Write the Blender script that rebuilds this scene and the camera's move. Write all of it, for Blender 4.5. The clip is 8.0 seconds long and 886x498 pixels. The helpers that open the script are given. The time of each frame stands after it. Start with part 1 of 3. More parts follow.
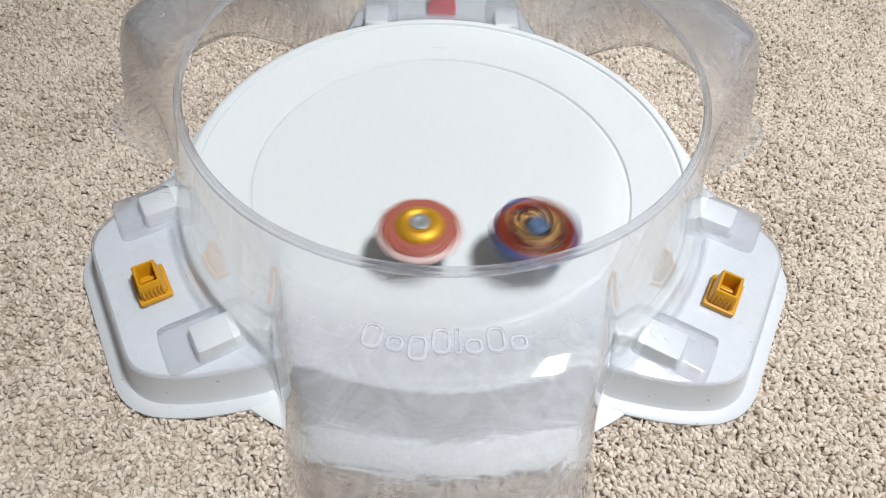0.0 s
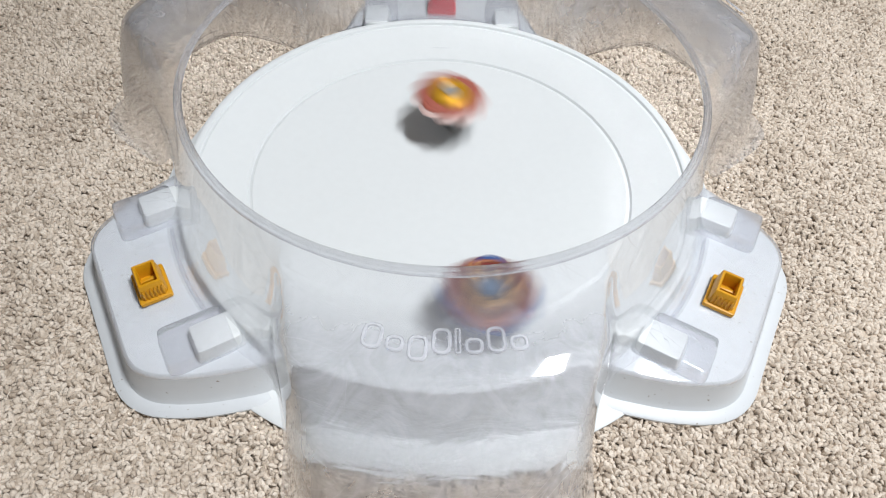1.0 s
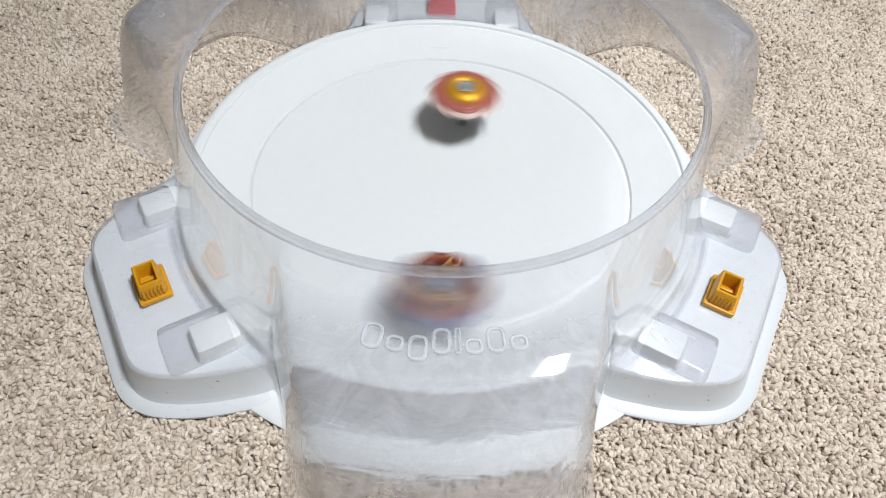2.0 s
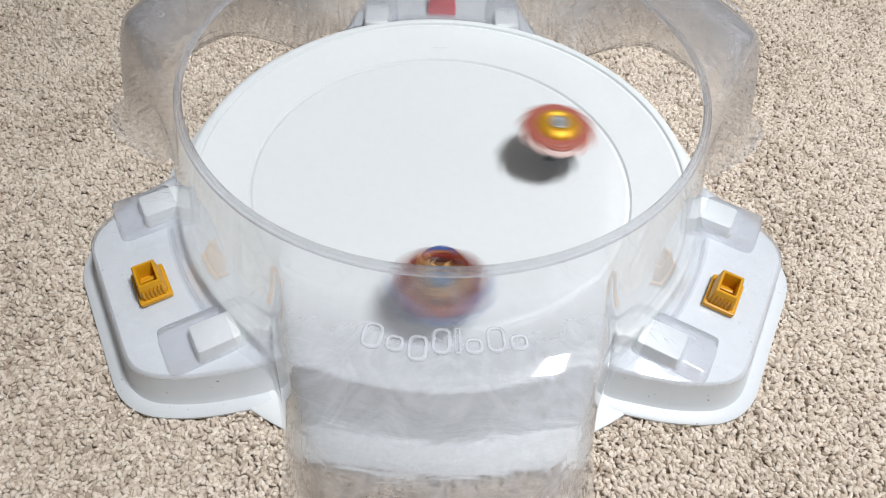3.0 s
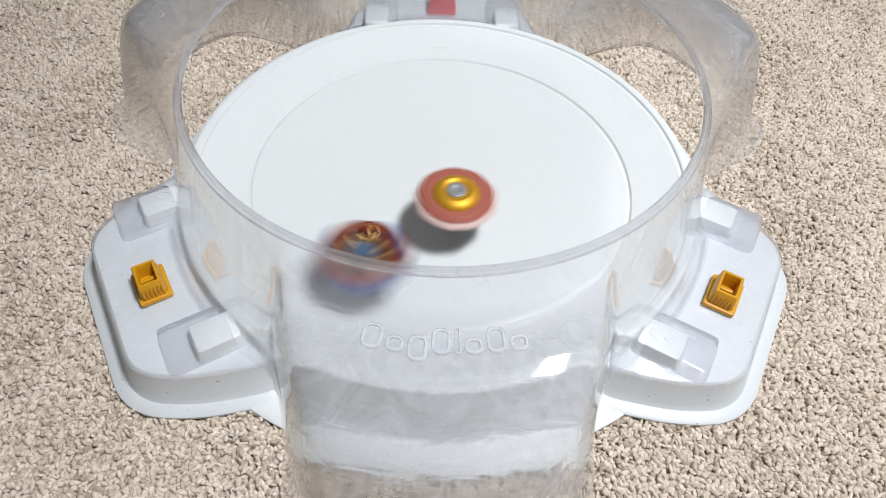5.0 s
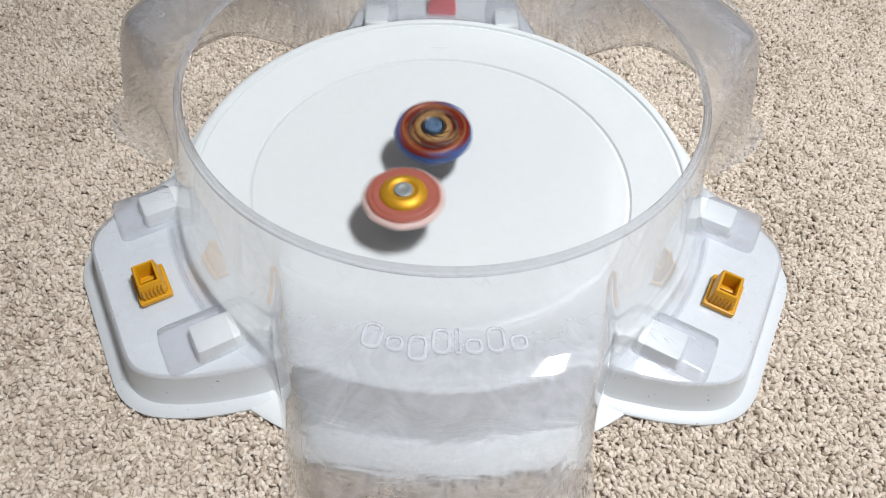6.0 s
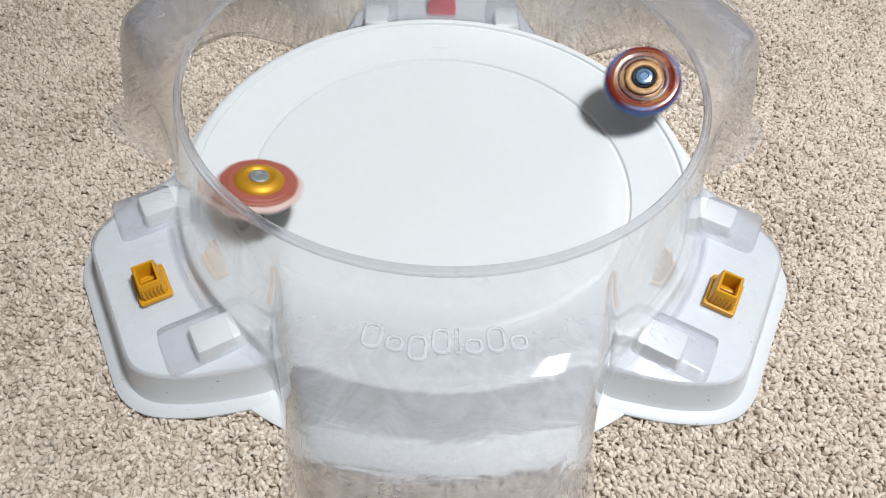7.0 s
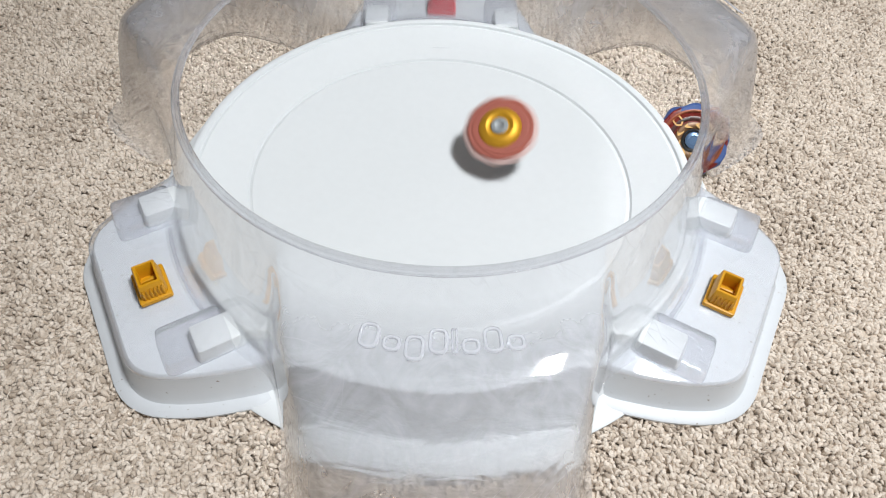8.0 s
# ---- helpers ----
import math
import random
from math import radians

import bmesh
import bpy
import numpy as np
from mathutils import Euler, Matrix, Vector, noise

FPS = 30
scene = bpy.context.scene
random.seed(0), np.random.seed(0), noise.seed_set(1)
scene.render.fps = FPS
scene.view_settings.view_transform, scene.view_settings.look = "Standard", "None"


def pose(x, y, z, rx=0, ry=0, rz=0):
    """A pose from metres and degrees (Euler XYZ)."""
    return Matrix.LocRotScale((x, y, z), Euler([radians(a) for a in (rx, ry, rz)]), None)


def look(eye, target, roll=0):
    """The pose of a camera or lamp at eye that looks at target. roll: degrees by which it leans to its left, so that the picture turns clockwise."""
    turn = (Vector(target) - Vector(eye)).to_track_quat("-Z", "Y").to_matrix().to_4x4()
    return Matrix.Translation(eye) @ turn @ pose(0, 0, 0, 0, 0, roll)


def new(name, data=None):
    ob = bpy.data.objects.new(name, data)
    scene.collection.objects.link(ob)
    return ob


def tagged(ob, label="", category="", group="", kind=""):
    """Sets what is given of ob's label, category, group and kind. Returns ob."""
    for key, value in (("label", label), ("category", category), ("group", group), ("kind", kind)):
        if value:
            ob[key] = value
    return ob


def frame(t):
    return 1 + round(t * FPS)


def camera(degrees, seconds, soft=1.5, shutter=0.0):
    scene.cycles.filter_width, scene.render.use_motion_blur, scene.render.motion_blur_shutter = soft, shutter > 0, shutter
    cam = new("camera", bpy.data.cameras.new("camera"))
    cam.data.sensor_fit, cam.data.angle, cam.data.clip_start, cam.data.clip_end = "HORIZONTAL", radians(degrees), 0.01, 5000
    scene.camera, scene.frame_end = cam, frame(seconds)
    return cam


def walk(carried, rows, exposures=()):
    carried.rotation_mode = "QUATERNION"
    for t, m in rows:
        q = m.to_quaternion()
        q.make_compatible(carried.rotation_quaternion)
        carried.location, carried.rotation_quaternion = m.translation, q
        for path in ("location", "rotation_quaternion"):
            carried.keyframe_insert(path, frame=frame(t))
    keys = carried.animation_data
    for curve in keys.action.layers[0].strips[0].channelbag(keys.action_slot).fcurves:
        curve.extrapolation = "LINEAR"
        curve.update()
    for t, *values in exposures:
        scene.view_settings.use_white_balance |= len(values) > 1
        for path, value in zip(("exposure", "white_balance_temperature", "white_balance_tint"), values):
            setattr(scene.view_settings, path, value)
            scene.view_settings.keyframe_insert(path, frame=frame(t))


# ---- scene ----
SECONDS = 8.0
cam = camera(68.87, SECONDS, soft=1.0, shutter=0.65)
EYE, AIM = (-0.00815, -0.33512, 0.36256), (0.00100, -0.08881, 0.04752)
walk(cam, [(0.0, look(EYE, AIM, 2.75)), (SECONDS, look(EYE, AIM, 2.75))])

# ---- light ----
world = bpy.data.worlds.new("room_world")
scene.world = world
world.use_nodes = True
world.node_tree.nodes["Background"].inputs["Color"].default_value = (0.9, 0.95, 1.0, 1)
world.node_tree.nodes["Background"].inputs["Strength"].default_value = 0.3
scene.view_settings.exposure = 0.0


def area_lamp(name, eye, target, sx, sy, watts, colour):
    data = bpy.data.lights.new(name, "AREA")
    data.shape, data.size, data.size_y = "RECTANGLE", sx, sy
    data.energy, data.color = watts, colour
    ob = new(name, data)
    ob.matrix_world = look(eye, target)
    return ob


area_lamp("hanging_panel_lamp", (0.52, -0.22, 1.50), (0.48, -0.22, 0), 0.33, 0.19, 29.5, (0.95, 0.98, 1.0))


# ---- materials ----
def material(name):
    m = bpy.data.materials.new(name)
    m.use_nodes = True
    return m, m.node_tree.nodes, m.node_tree.links, m.node_tree.nodes["Principled BSDF"]


def plastic(name, colour, rough=0.35, vary=0.06, scale=60, bump=0.0, metal=0.0, coat=0.0, dirt=None, bump_scale=400):
    """Moulded plastic or metal with two scales of colour change and a fine relief."""
    m, n, l, p = material(name)
    co = n.new("ShaderNodeTexCoord")
    big, fine = n.new("ShaderNodeTexNoise"), n.new("ShaderNodeTexNoise")
    big.inputs["Scale"].default_value, fine.inputs["Scale"].default_value = scale * 0.2, scale * 4
    fine.inputs["Detail"].default_value = 6
    l.new(co.outputs["Object"], big.inputs["Vector"])
    l.new(co.outputs["Object"], fine.inputs["Vector"])
    add = n.new("ShaderNodeMath")
    add.operation = "ADD"
    l.new(big.outputs["Fac"], add.inputs[0])
    l.new(fine.outputs["Fac"], add.inputs[1])
    ramp = n.new("ShaderNodeMapRange")
    ramp.inputs["From Min"].default_value, ramp.inputs["From Max"].default_value = 0.6, 1.4
    l.new(add.outputs[0], ramp.inputs["Value"])
    mix = n.new("ShaderNodeMix")
    mix.data_type = "RGBA"
    mix.inputs["A"].default_value = (*[c * (1 - vary) for c in colour], 1)
    mix.inputs["B"].default_value = (*[min(1, c * (1 + vary)) for c in colour], 1)
    l.new(ramp.outputs[0], mix.inputs["Factor"])
    last = mix.outputs["Result"]
    if dirt:
        spots = n.new("ShaderNodeTexNoise")
        spots.inputs["Scale"].default_value, spots.inputs["Detail"].default_value = 420, 2
        l.new(co.outputs["Object"], spots.inputs["Vector"])
        cut = n.new("ShaderNodeMapRange")
        cut.inputs["From Min"].default_value, cut.inputs["From Max"].default_value = 0.705, 0.74
        l.new(spots.outputs["Fac"], cut.inputs["Value"])
        stain = n.new("ShaderNodeMix")
        stain.data_type = "RGBA"
        stain.inputs["B"].default_value = (*dirt, 1)
        l.new(cut.outputs[0], stain.inputs["Factor"])
        l.new(last, stain.inputs["A"])
        last = stain.outputs["Result"]
    l.new(last, p.inputs["Base Color"])
    rr = n.new("ShaderNodeMapRange")
    rr.inputs["To Min"].default_value, rr.inputs["To Max"].default_value = rough * 0.8, min(1, rough * 1.25)
    l.new(fine.outputs["Fac"], rr.inputs["Value"])
    l.new(rr.outputs[0], p.inputs["Roughness"])
    p.inputs["Metallic"].default_value = metal
    p.inputs["Coat Weight"].default_value = coat
    if bump:
        tex = n.new("ShaderNodeTexNoise")
        tex.inputs["Scale"].default_value = bump_scale
        l.new(co.outputs["Object"], tex.inputs["Vector"])
        b = n.new("ShaderNodeBump")
        b.inputs["Strength"].default_value, b.inputs["Distance"].default_value = bump, 0.0006
        l.new(tex.outputs["Fac"], b.inputs["Height"])
        l.new(b.outputs["Normal"], p.inputs["Normal"])
    return m


def clear_plastic(name, haze, blur, relief, tint=0.95, bend=0.6, clouded=None):
    """Thin clear sheet: mostly see-through, slightly blurring, scuffed, with a glossy skin.
    clouded: (haze, blur, tint, bend, refraction, scratches) of the stretch of the pockets where the sheet is cloudy."""
    m, n, l, p = material(name)
    n.remove(p)
    out = n["Material Output"]
    co = n.new("ShaderNodeTexCoord")
    scuff, cloud = n.new("ShaderNodeTexNoise"), n.new("ShaderNodeTexNoise")
    scuff.inputs["Scale"].default_value, scuff.inputs["Detail"].default_value, scuff.inputs["Distortion"].default_value = 55, 9, 1.6
    cloud.inputs["Scale"].default_value, cloud.inputs["Detail"].default_value = 22, 5
    squash = n.new("ShaderNodeMapping")
    squash.inputs["Scale"].default_value = (1, 1, 0.35)
    l.new(co.outputs["Object"], squash.inputs["Vector"])
    l.new(squash.outputs["Vector"], scuff.inputs["Vector"])
    l.new(co.outputs["Object"], cloud.inputs["Vector"])

    def bumped(strength):
        b = n.new("ShaderNodeBump")
        b.inputs["Strength"].default_value, b.inputs["Distance"].default_value = strength, 0.004
        l.new(cloud.outputs["Fac"], b.inputs["Height"])
        return b.outputs["Normal"]

    def ranged(value, a, b, c, d):
        r = n.new("ShaderNodeMapRange")
        for key, v in (("From Min", a), ("From Max", b), ("To Min", c), ("To Max", d)):
            r.inputs[key].default_value = v
        l.new(value, r.inputs["Value"])
        return r.outputs[0]

    def arith(kind, a, b, c=None):
        node = n.new("ShaderNodeMath")
        node.operation = kind
        for k, v in enumerate((a, b, c)):
            if v is None:
                continue
            if isinstance(v, (int, float)):
                node.inputs[k].default_value = v
            else:
                l.new(v, node.inputs[k])
        return node.outputs[0]

    def mixed(factor, a, b):
        node = n.new("ShaderNodeMixShader")
        if isinstance(factor, (int, float)):
            node.inputs[0].default_value = factor
        else:
            l.new(factor, node.inputs[0])
        l.new(a, node.inputs[1])
        l.new(b, node.inputs[2])
        return node.outputs[0]

    # fine long scratches in two directions, thickest where the sheet is most scuffed
    strands = []
    for turn, scale in (((0.2, 0.7, 0.4), 95), ((-0.5, -0.6, 1.1), 80)):
        slant, lines = n.new("ShaderNodeMapping"), n.new("ShaderNodeTexNoise")
        slant.vector_type = "TEXTURE"
        slant.inputs["Rotation"].default_value, slant.inputs["Scale"].default_value = turn, (1, 7, 7)
        lines.inputs["Scale"].default_value, lines.inputs["Detail"].default_value, lines.inputs["Distortion"].default_value = scale, 1.5, 0.15
        l.new(co.outputs["Object"], slant.inputs["Vector"])
        l.new(slant.outputs["Vector"], lines.inputs["Vector"])
        strands.append(ranged(arith("ABSOLUTE", arith("SUBTRACT", lines.outputs["Fac"], 0.5), 0), 0.0, 0.012, 1, 0))
    scratch = arith("MULTIPLY", arith("MAXIMUM", *strands), ranged(cloud.outputs["Fac"], 0.47, 0.62, 0, 1))
    ripple, across = n.new("ShaderNodeTexNoise"), n.new("ShaderNodeMapping")
    ripple.inputs["Scale"].default_value, ripple.inputs["Detail"].default_value, ripple.inputs["Distortion"].default_value = 75, 4, 1.2
    across.inputs["Scale"].default_value = (0.3, 1.0, 1.0)
    l.new(co.outputs["Object"], across.inputs["Vector"])
    l.new(across.outputs["Vector"], ripple.inputs["Vector"])
    wrinkle = n.new("ShaderNodeBump")
    wrinkle.inputs["Strength"].default_value, wrinkle.inputs["Distance"].default_value = min(1, relief * 1.4), 0.0048
    l.new(ripple.outputs["Fac"], wrinkle.inputs["Height"])
    wavy_normal = wrinkle.outputs["Normal"]
    veil = n.new("ShaderNodeBsdfDiffuse")
    veil.inputs["Color"].default_value = (0.66, 0.675, 0.74, 1)

    def sheet(haze, blur, tint, bend, ior=1.06, worn=0.20):
        see, bent = n.new("ShaderNodeBsdfTransparent"), n.new("ShaderNodeBsdfRefraction")
        for node in (see, bent):
            node.inputs["Color"].default_value = (tint, tint * 1.003, tint * 1.012, 1)
        bent.inputs["Roughness"].default_value, bent.inputs["IOR"].default_value = blur, ior
        l.new(wavy_normal, bent.inputs["Normal"])
        amount = arith("MULTIPLY_ADD", scratch, worn, ranged(scuff.outputs["Fac"], 0.35, 0.75, haze * 0.8, haze * 1.4))
        return mixed(amount, mixed(bend, see.outputs[0], bent.outputs[0]), veil.outputs[0])

    body = sheet(haze, blur, tint, bend)
    if clouded:
        xyz, flat = n.new("ShaderNodeSeparateXYZ"), n.new("ShaderNodeVectorMath")
        l.new(co.outputs["Object"], xyz.inputs[0])
        flat.operation = "MULTIPLY"
        flat.inputs[1].default_value = (1, 1, 0)
        l.new(co.outputs["Object"], flat.inputs[0])
        far = n.new("ShaderNodeVectorMath")
        far.operation = "LENGTH"
        l.new(flat.outputs[0], far.inputs[0])
        where = arith("MULTIPLY", ranged(far.outputs["Value"], 0.176, 0.200, 0, 1), ranged(xyz.outputs["Z"], 0.02, 0.06, 0, 1))
        body = mixed(where, body, sheet(*clouded))
    skin, facing = n.new("ShaderNodeBsdfGlossy"), n.new("ShaderNodeLayerWeight")
    skin.inputs["Roughness"].default_value = 0.04
    l.new(bumped(relief * 0.25), skin.inputs["Normal"])
    facing.inputs["Blend"].default_value = 0.5
    gloss = arith("MULTIPLY_ADD", arith("POWER", facing.outputs["Facing"], 3.0), 0.85, 0.06)
    l.new(mixed(gloss, body, skin.outputs[0]), out.inputs["Surface"])
    return m


def pile(name, per_island):
    """Cream loop-pile yarn with brown flecks; per_island: each loop has its own shade, otherwise the colour darkens
    between cells like shaded gaps down to the brown backing.
    """
    m, n, l, p = material(name)
    co = n.new("ShaderNodeTexCoord")
    large, fine = n.new("ShaderNodeTexNoise"), n.new("ShaderNodeTexNoise")
    large.inputs["Scale"].default_value, large.inputs["Detail"].default_value = 9, 3
    fine.inputs["Scale"].default_value, fine.inputs["Detail"].default_value = 900, 4
    for tex in (large, fine):
        l.new(co.outputs["Object"], tex.inputs["Vector"])
    mixed = n.new("ShaderNodeMath")
    mixed.operation = "MULTIPLY_ADD"
    mixed.inputs[1].default_value = 0.5
    l.new(large.outputs["Fac"], mixed.inputs[0])
    if per_island:
        geo = n.new("ShaderNodeNewGeometry")
        half = n.new("ShaderNodeMath")
        half.operation = "MULTIPLY"
        half.inputs[1].default_value = 0.50
        l.new(geo.outputs["Random Per Island"], half.inputs[0])
        l.new(half.outputs[0], mixed.inputs[2])
    else:
        # flat sheet: shade and brown backing between loops painted as darker cell edges
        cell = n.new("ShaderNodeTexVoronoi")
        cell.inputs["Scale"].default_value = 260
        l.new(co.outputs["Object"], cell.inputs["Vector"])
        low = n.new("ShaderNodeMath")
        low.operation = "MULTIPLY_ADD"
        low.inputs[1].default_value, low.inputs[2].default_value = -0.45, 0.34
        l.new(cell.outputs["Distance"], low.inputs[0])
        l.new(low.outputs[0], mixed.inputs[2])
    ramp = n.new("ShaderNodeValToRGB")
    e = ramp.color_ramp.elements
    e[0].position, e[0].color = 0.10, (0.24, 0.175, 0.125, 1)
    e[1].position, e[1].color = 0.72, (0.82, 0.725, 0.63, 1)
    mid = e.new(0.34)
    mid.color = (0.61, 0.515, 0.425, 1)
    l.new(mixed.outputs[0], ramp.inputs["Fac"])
    l.new(ramp.outputs["Color"], p.inputs["Base Color"])
    p.inputs["Roughness"].default_value = 0.95
    p.inputs["Specular IOR Level"].default_value = 0.15
    p.inputs["Sheen Weight"].default_value, p.inputs["Sheen Roughness"].default_value = 0.10, 0.6
    b = n.new("ShaderNodeBump")
    b.inputs["Strength"].default_value, b.inputs["Distance"].default_value = 1.0, 0.0012
    l.new(fine.outputs["Fac"], b.inputs["Height"])
    l.new(b.outputs["Normal"], p.inputs["Normal"])
    return m


WHITE = plastic("white_moulded_plastic", (0.69, 0.715, 0.73), 0.42, 0.02, 40, 0.05)
TRAY = plastic("white_tray_plastic", (0.60, 0.625, 0.655), 0.45, 0.02, 40, 0.05, dirt=(0.25, 0.22, 0.19))
# cloudy pockets; their low tint also replaces shade the shadowless cover leaves out
CLEAR = clear_plastic("clear_scuffed_plastic", 0.13, 0.10, 0.30, 0.94, 0.6, (0.32, 0.16, 0.60, 0.95, 1.10, 0.10))
CLEAR_RIM = clear_plastic("clear_thick_plastic", 0.12, 0.05, 0.03, 0.90)
# extra white veil paints the bevel highlights of the raised shapes
CLEAR_MARK = clear_plastic("clear_raised_plastic_highlight", 0.42, 0.03, 0.0, 0.98)
YELLOW = plastic("amber_plastic", (0.60, 0.285, 0.006), 0.4, 0.08, 60, 0.05)
RED_CLIP = plastic("red_plastic", (0.55, 0.03, 0.045), 0.4, 0.08, 60, 0.05)
PILE = pile("loop_pile_yarn", True)
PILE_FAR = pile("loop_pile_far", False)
PAINT = plastic("white_wall_paint", (0.76, 0.76, 0.76), 0.8, 0.03, 3, 0.1, bump_scale=60)
GOLD = plastic("gold_plastic", (0.62, 0.32, 0.02), 0.48, 0.1, 200, 0.05, metal=0.55)
GOLD_LINE = plastic("pale_gold_print", (0.70, 0.43, 0.16), 0.35, 0.1, 300, metal=0.3)
DARK_GOLD = plastic("dark_bronze_print", (0.17, 0.085, 0.035), 0.4, 0.2, 300, metal=0.2)
HUB_GREY = plastic("grey_hub", (0.30, 0.32, 0.33), 0.55, 0.15, 300, metal=0.5)
HUB_BLUE = plastic("blue_hub", (0.14, 0.23, 0.38), 0.25, 0.2, 300, metal=0.5)
PINK = plastic("translucent_red_layer", (0.35, 0.098, 0.07), 0.5, 0.12, 120)
FROST = plastic("frosted_white_layer", (0.60, 0.43, 0.40), 0.5, 0.08, 120)
BROWN_RED = plastic("deep_red_layer", (0.15, 0.013, 0.008), 0.28, 0.22, 150)
FLECK = plastic("dark_grey_print", (0.10, 0.085, 0.08), 0.4, 0.2, 300)
GROOVE = plastic("dark_groove_red", (0.05, 0.010, 0.007), 0.35, 0.2, 200)
BLUE = plastic("blue_layer", (0.042, 0.09, 0.26), 0.4, 0.15, 150)
BLACK = plastic("black_plastic", (0.02, 0.02, 0.022), 0.4, 0.2, 200)
STEEL = plastic("dark_steel", (0.30, 0.29, 0.29), 0.35, 0.15, 200, metal=0.9)


# ---- mesh helpers ----
def finish(name, bm, mat, smooth=True, angle=35):
    bmesh.ops.recalc_face_normals(bm, faces=bm.faces)
    if smooth:
        for f in bm.faces:
            f.smooth = True
        for e in bm.edges:
            if len(e.link_faces) == 2 and e.calc_face_angle(0) > radians(angle):
                e.smooth = False
    me = bpy.data.meshes.new(name)
    bm.to_mesh(me)
    bm.free()
    me.materials.append(mat)
    return me


def part(name, bm, mat, parent=None, label="", smooth=True, angle=35):
    """One mesh object under a thing or a part."""
    ob = new(name, finish(name, bm, mat, smooth, angle))
    ob.parent = parent
    return tagged(ob, label)


def thing(name, label, category, group="", m=None, kind=""):
    ob = tagged(new(name), label, category, group, kind)
    ob.empty_display_size = 0.02
    if m:
        ob.matrix_basis = m
    return ob


def lathe(profile, n=96, wave=None):
    """A body of revolution about z; profile of (r, z), wave(angle, r, z) may change r."""
    bm = bmesh.new()
    rings = []
    for r, z in profile:
        if r < 1e-6:
            rings.append([bm.verts.new((0, 0, z))])
            continue
        ring = []
        for i in range(n):
            a = 2 * math.pi * i / n
            rr = wave(a, r, z) if wave else r
            ring.append(bm.verts.new((rr * math.cos(a), rr * math.sin(a), z)))
        rings.append(ring)
    for p, q in zip(rings, rings[1:]):
        for i in range(n):
            j = (i + 1) % n
            if len(p) == 1 and len(q) > 1:
                bm.faces.new((p[0], q[i], q[j]))
            elif len(q) == 1 and len(p) > 1:
                bm.faces.new((p[i], p[j], q[0]))
            elif len(p) > 1:
                bm.faces.new((p[i], p[j], q[j], q[i]))
    return bm


def grow(outline, d):
    """The closed counter-clockwise outline moved outwards by d."""
    out, n = [], len(outline)
    for i in range(n):
        (x0, y0), (x1, y1), (x2, y2) = outline[i - 1], outline[i], outline[(i + 1) % n]
        tx, ty = x2 - x0, y2 - y0
        k = math.hypot(tx, ty) or 1
        out.append((x1 + ty / k * d, y1 - tx / k * d))
    return out


def loft(levels, cap_first=True, cap_last=True, bm=None):
    """A body through closed outlines [(outline, z), ...] with equal numbers of points."""
    bm = bm or bmesh.new()
    rings = [[bm.verts.new((x, y, z)) for x, y in o] for o, z in levels]
    n = len(rings[0])
    for p, q in zip(rings, rings[1:]):
        for i in range(n):
            j = (i + 1) % n
            bm.faces.new((p[i], p[j], q[j], q[i]))
    if cap_first:
        bm.faces.new(rings[0][::-1])
    if cap_last:
        bm.faces.new(rings[-1])
    return bm


def rounded(points, radius, steps=6):
    """A closed polygon with its corners rounded."""
    out, n = [], len(points)
    for i in range(n):
        p0, p1, p2 = (Vector(points[k % n]) for k in (i - 1, i, i + 1))
        a, b = (p0 - p1), (p2 - p1)
        rr = radius[i] if isinstance(radius, (list, tuple)) else radius
        d = min(rr, a.length * 0.48, b.length * 0.48)
        s, e = p1 + a.normalized() * d, p1 + b.normalized() * d
        for k in range(steps + 1):
            t = k / steps
            out.append(tuple(s * (1 - t) ** 2 + p1 * 2 * t * (1 - t) + e * t * t))
    return out


def block(bm, x0, x1, y0, y1, z0, z1, bevel=0.0008, taper=0.0, corner=0.001):
    """A box with rounded corners and a bevelled top, added to bm."""
    o = rounded([(x0, y0), (x1, y0), (x1, y1), (x0, y1)], corner, 3)
    return loft([(o, z0), (grow(o, -taper), z1 - bevel), (grow(o, -taper - bevel * 0.3), z1 - bevel * 0.3), (grow(o, -taper - bevel), z1)], bm=bm)


def smooth01(x):
    x = min(1, max(0, x))
    return x * x * (3 - 2 * x)


def blend(table, x):
    for (x0, y0), (x1, y1) in zip(table, table[1:]):
        if x <= x1:
            return y0 + (y1 - y0) * max(0, (x - x0) / (x1 - x0))
    return table[-1][1]


# ---- room ----
def room():
    size, high = 2.0, 2.4
    bm = bmesh.new()
    bmesh.ops.create_grid(bm, x_segments=32, y_segments=32, size=size)
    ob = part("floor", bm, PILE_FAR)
    ob.location.z = -0.0034
    tagged(ob, "cream and brown looped-pile carpet floor", "floor", kind="structure")
    for name, x, y, sx, sy in (("wall_north", 0, size + 0.05, size + 0.1, 0.05), ("wall_south", 0, -size - 0.05, size + 0.1, 0.05),
                               ("wall_east", size + 0.05, 0, 0.05, size), ("wall_west", -size - 0.05, 0, 0.05, size)):
        bm = bmesh.new()
        block(bm, x - sx, x + sx, y - sy, y + sy, -0.02, high)
        tagged(part(name, bm, PAINT), "plain off-white painted wall", "wall", kind="structure")
    bm = bmesh.new()
    block(bm, -size - 0.1, size + 0.1, -size - 0.1, size + 0.1, high, high + 0.08)
    tagged(part("ceiling", bm, PAINT), "plain off-white painted ceiling", "ceiling", kind="structure")


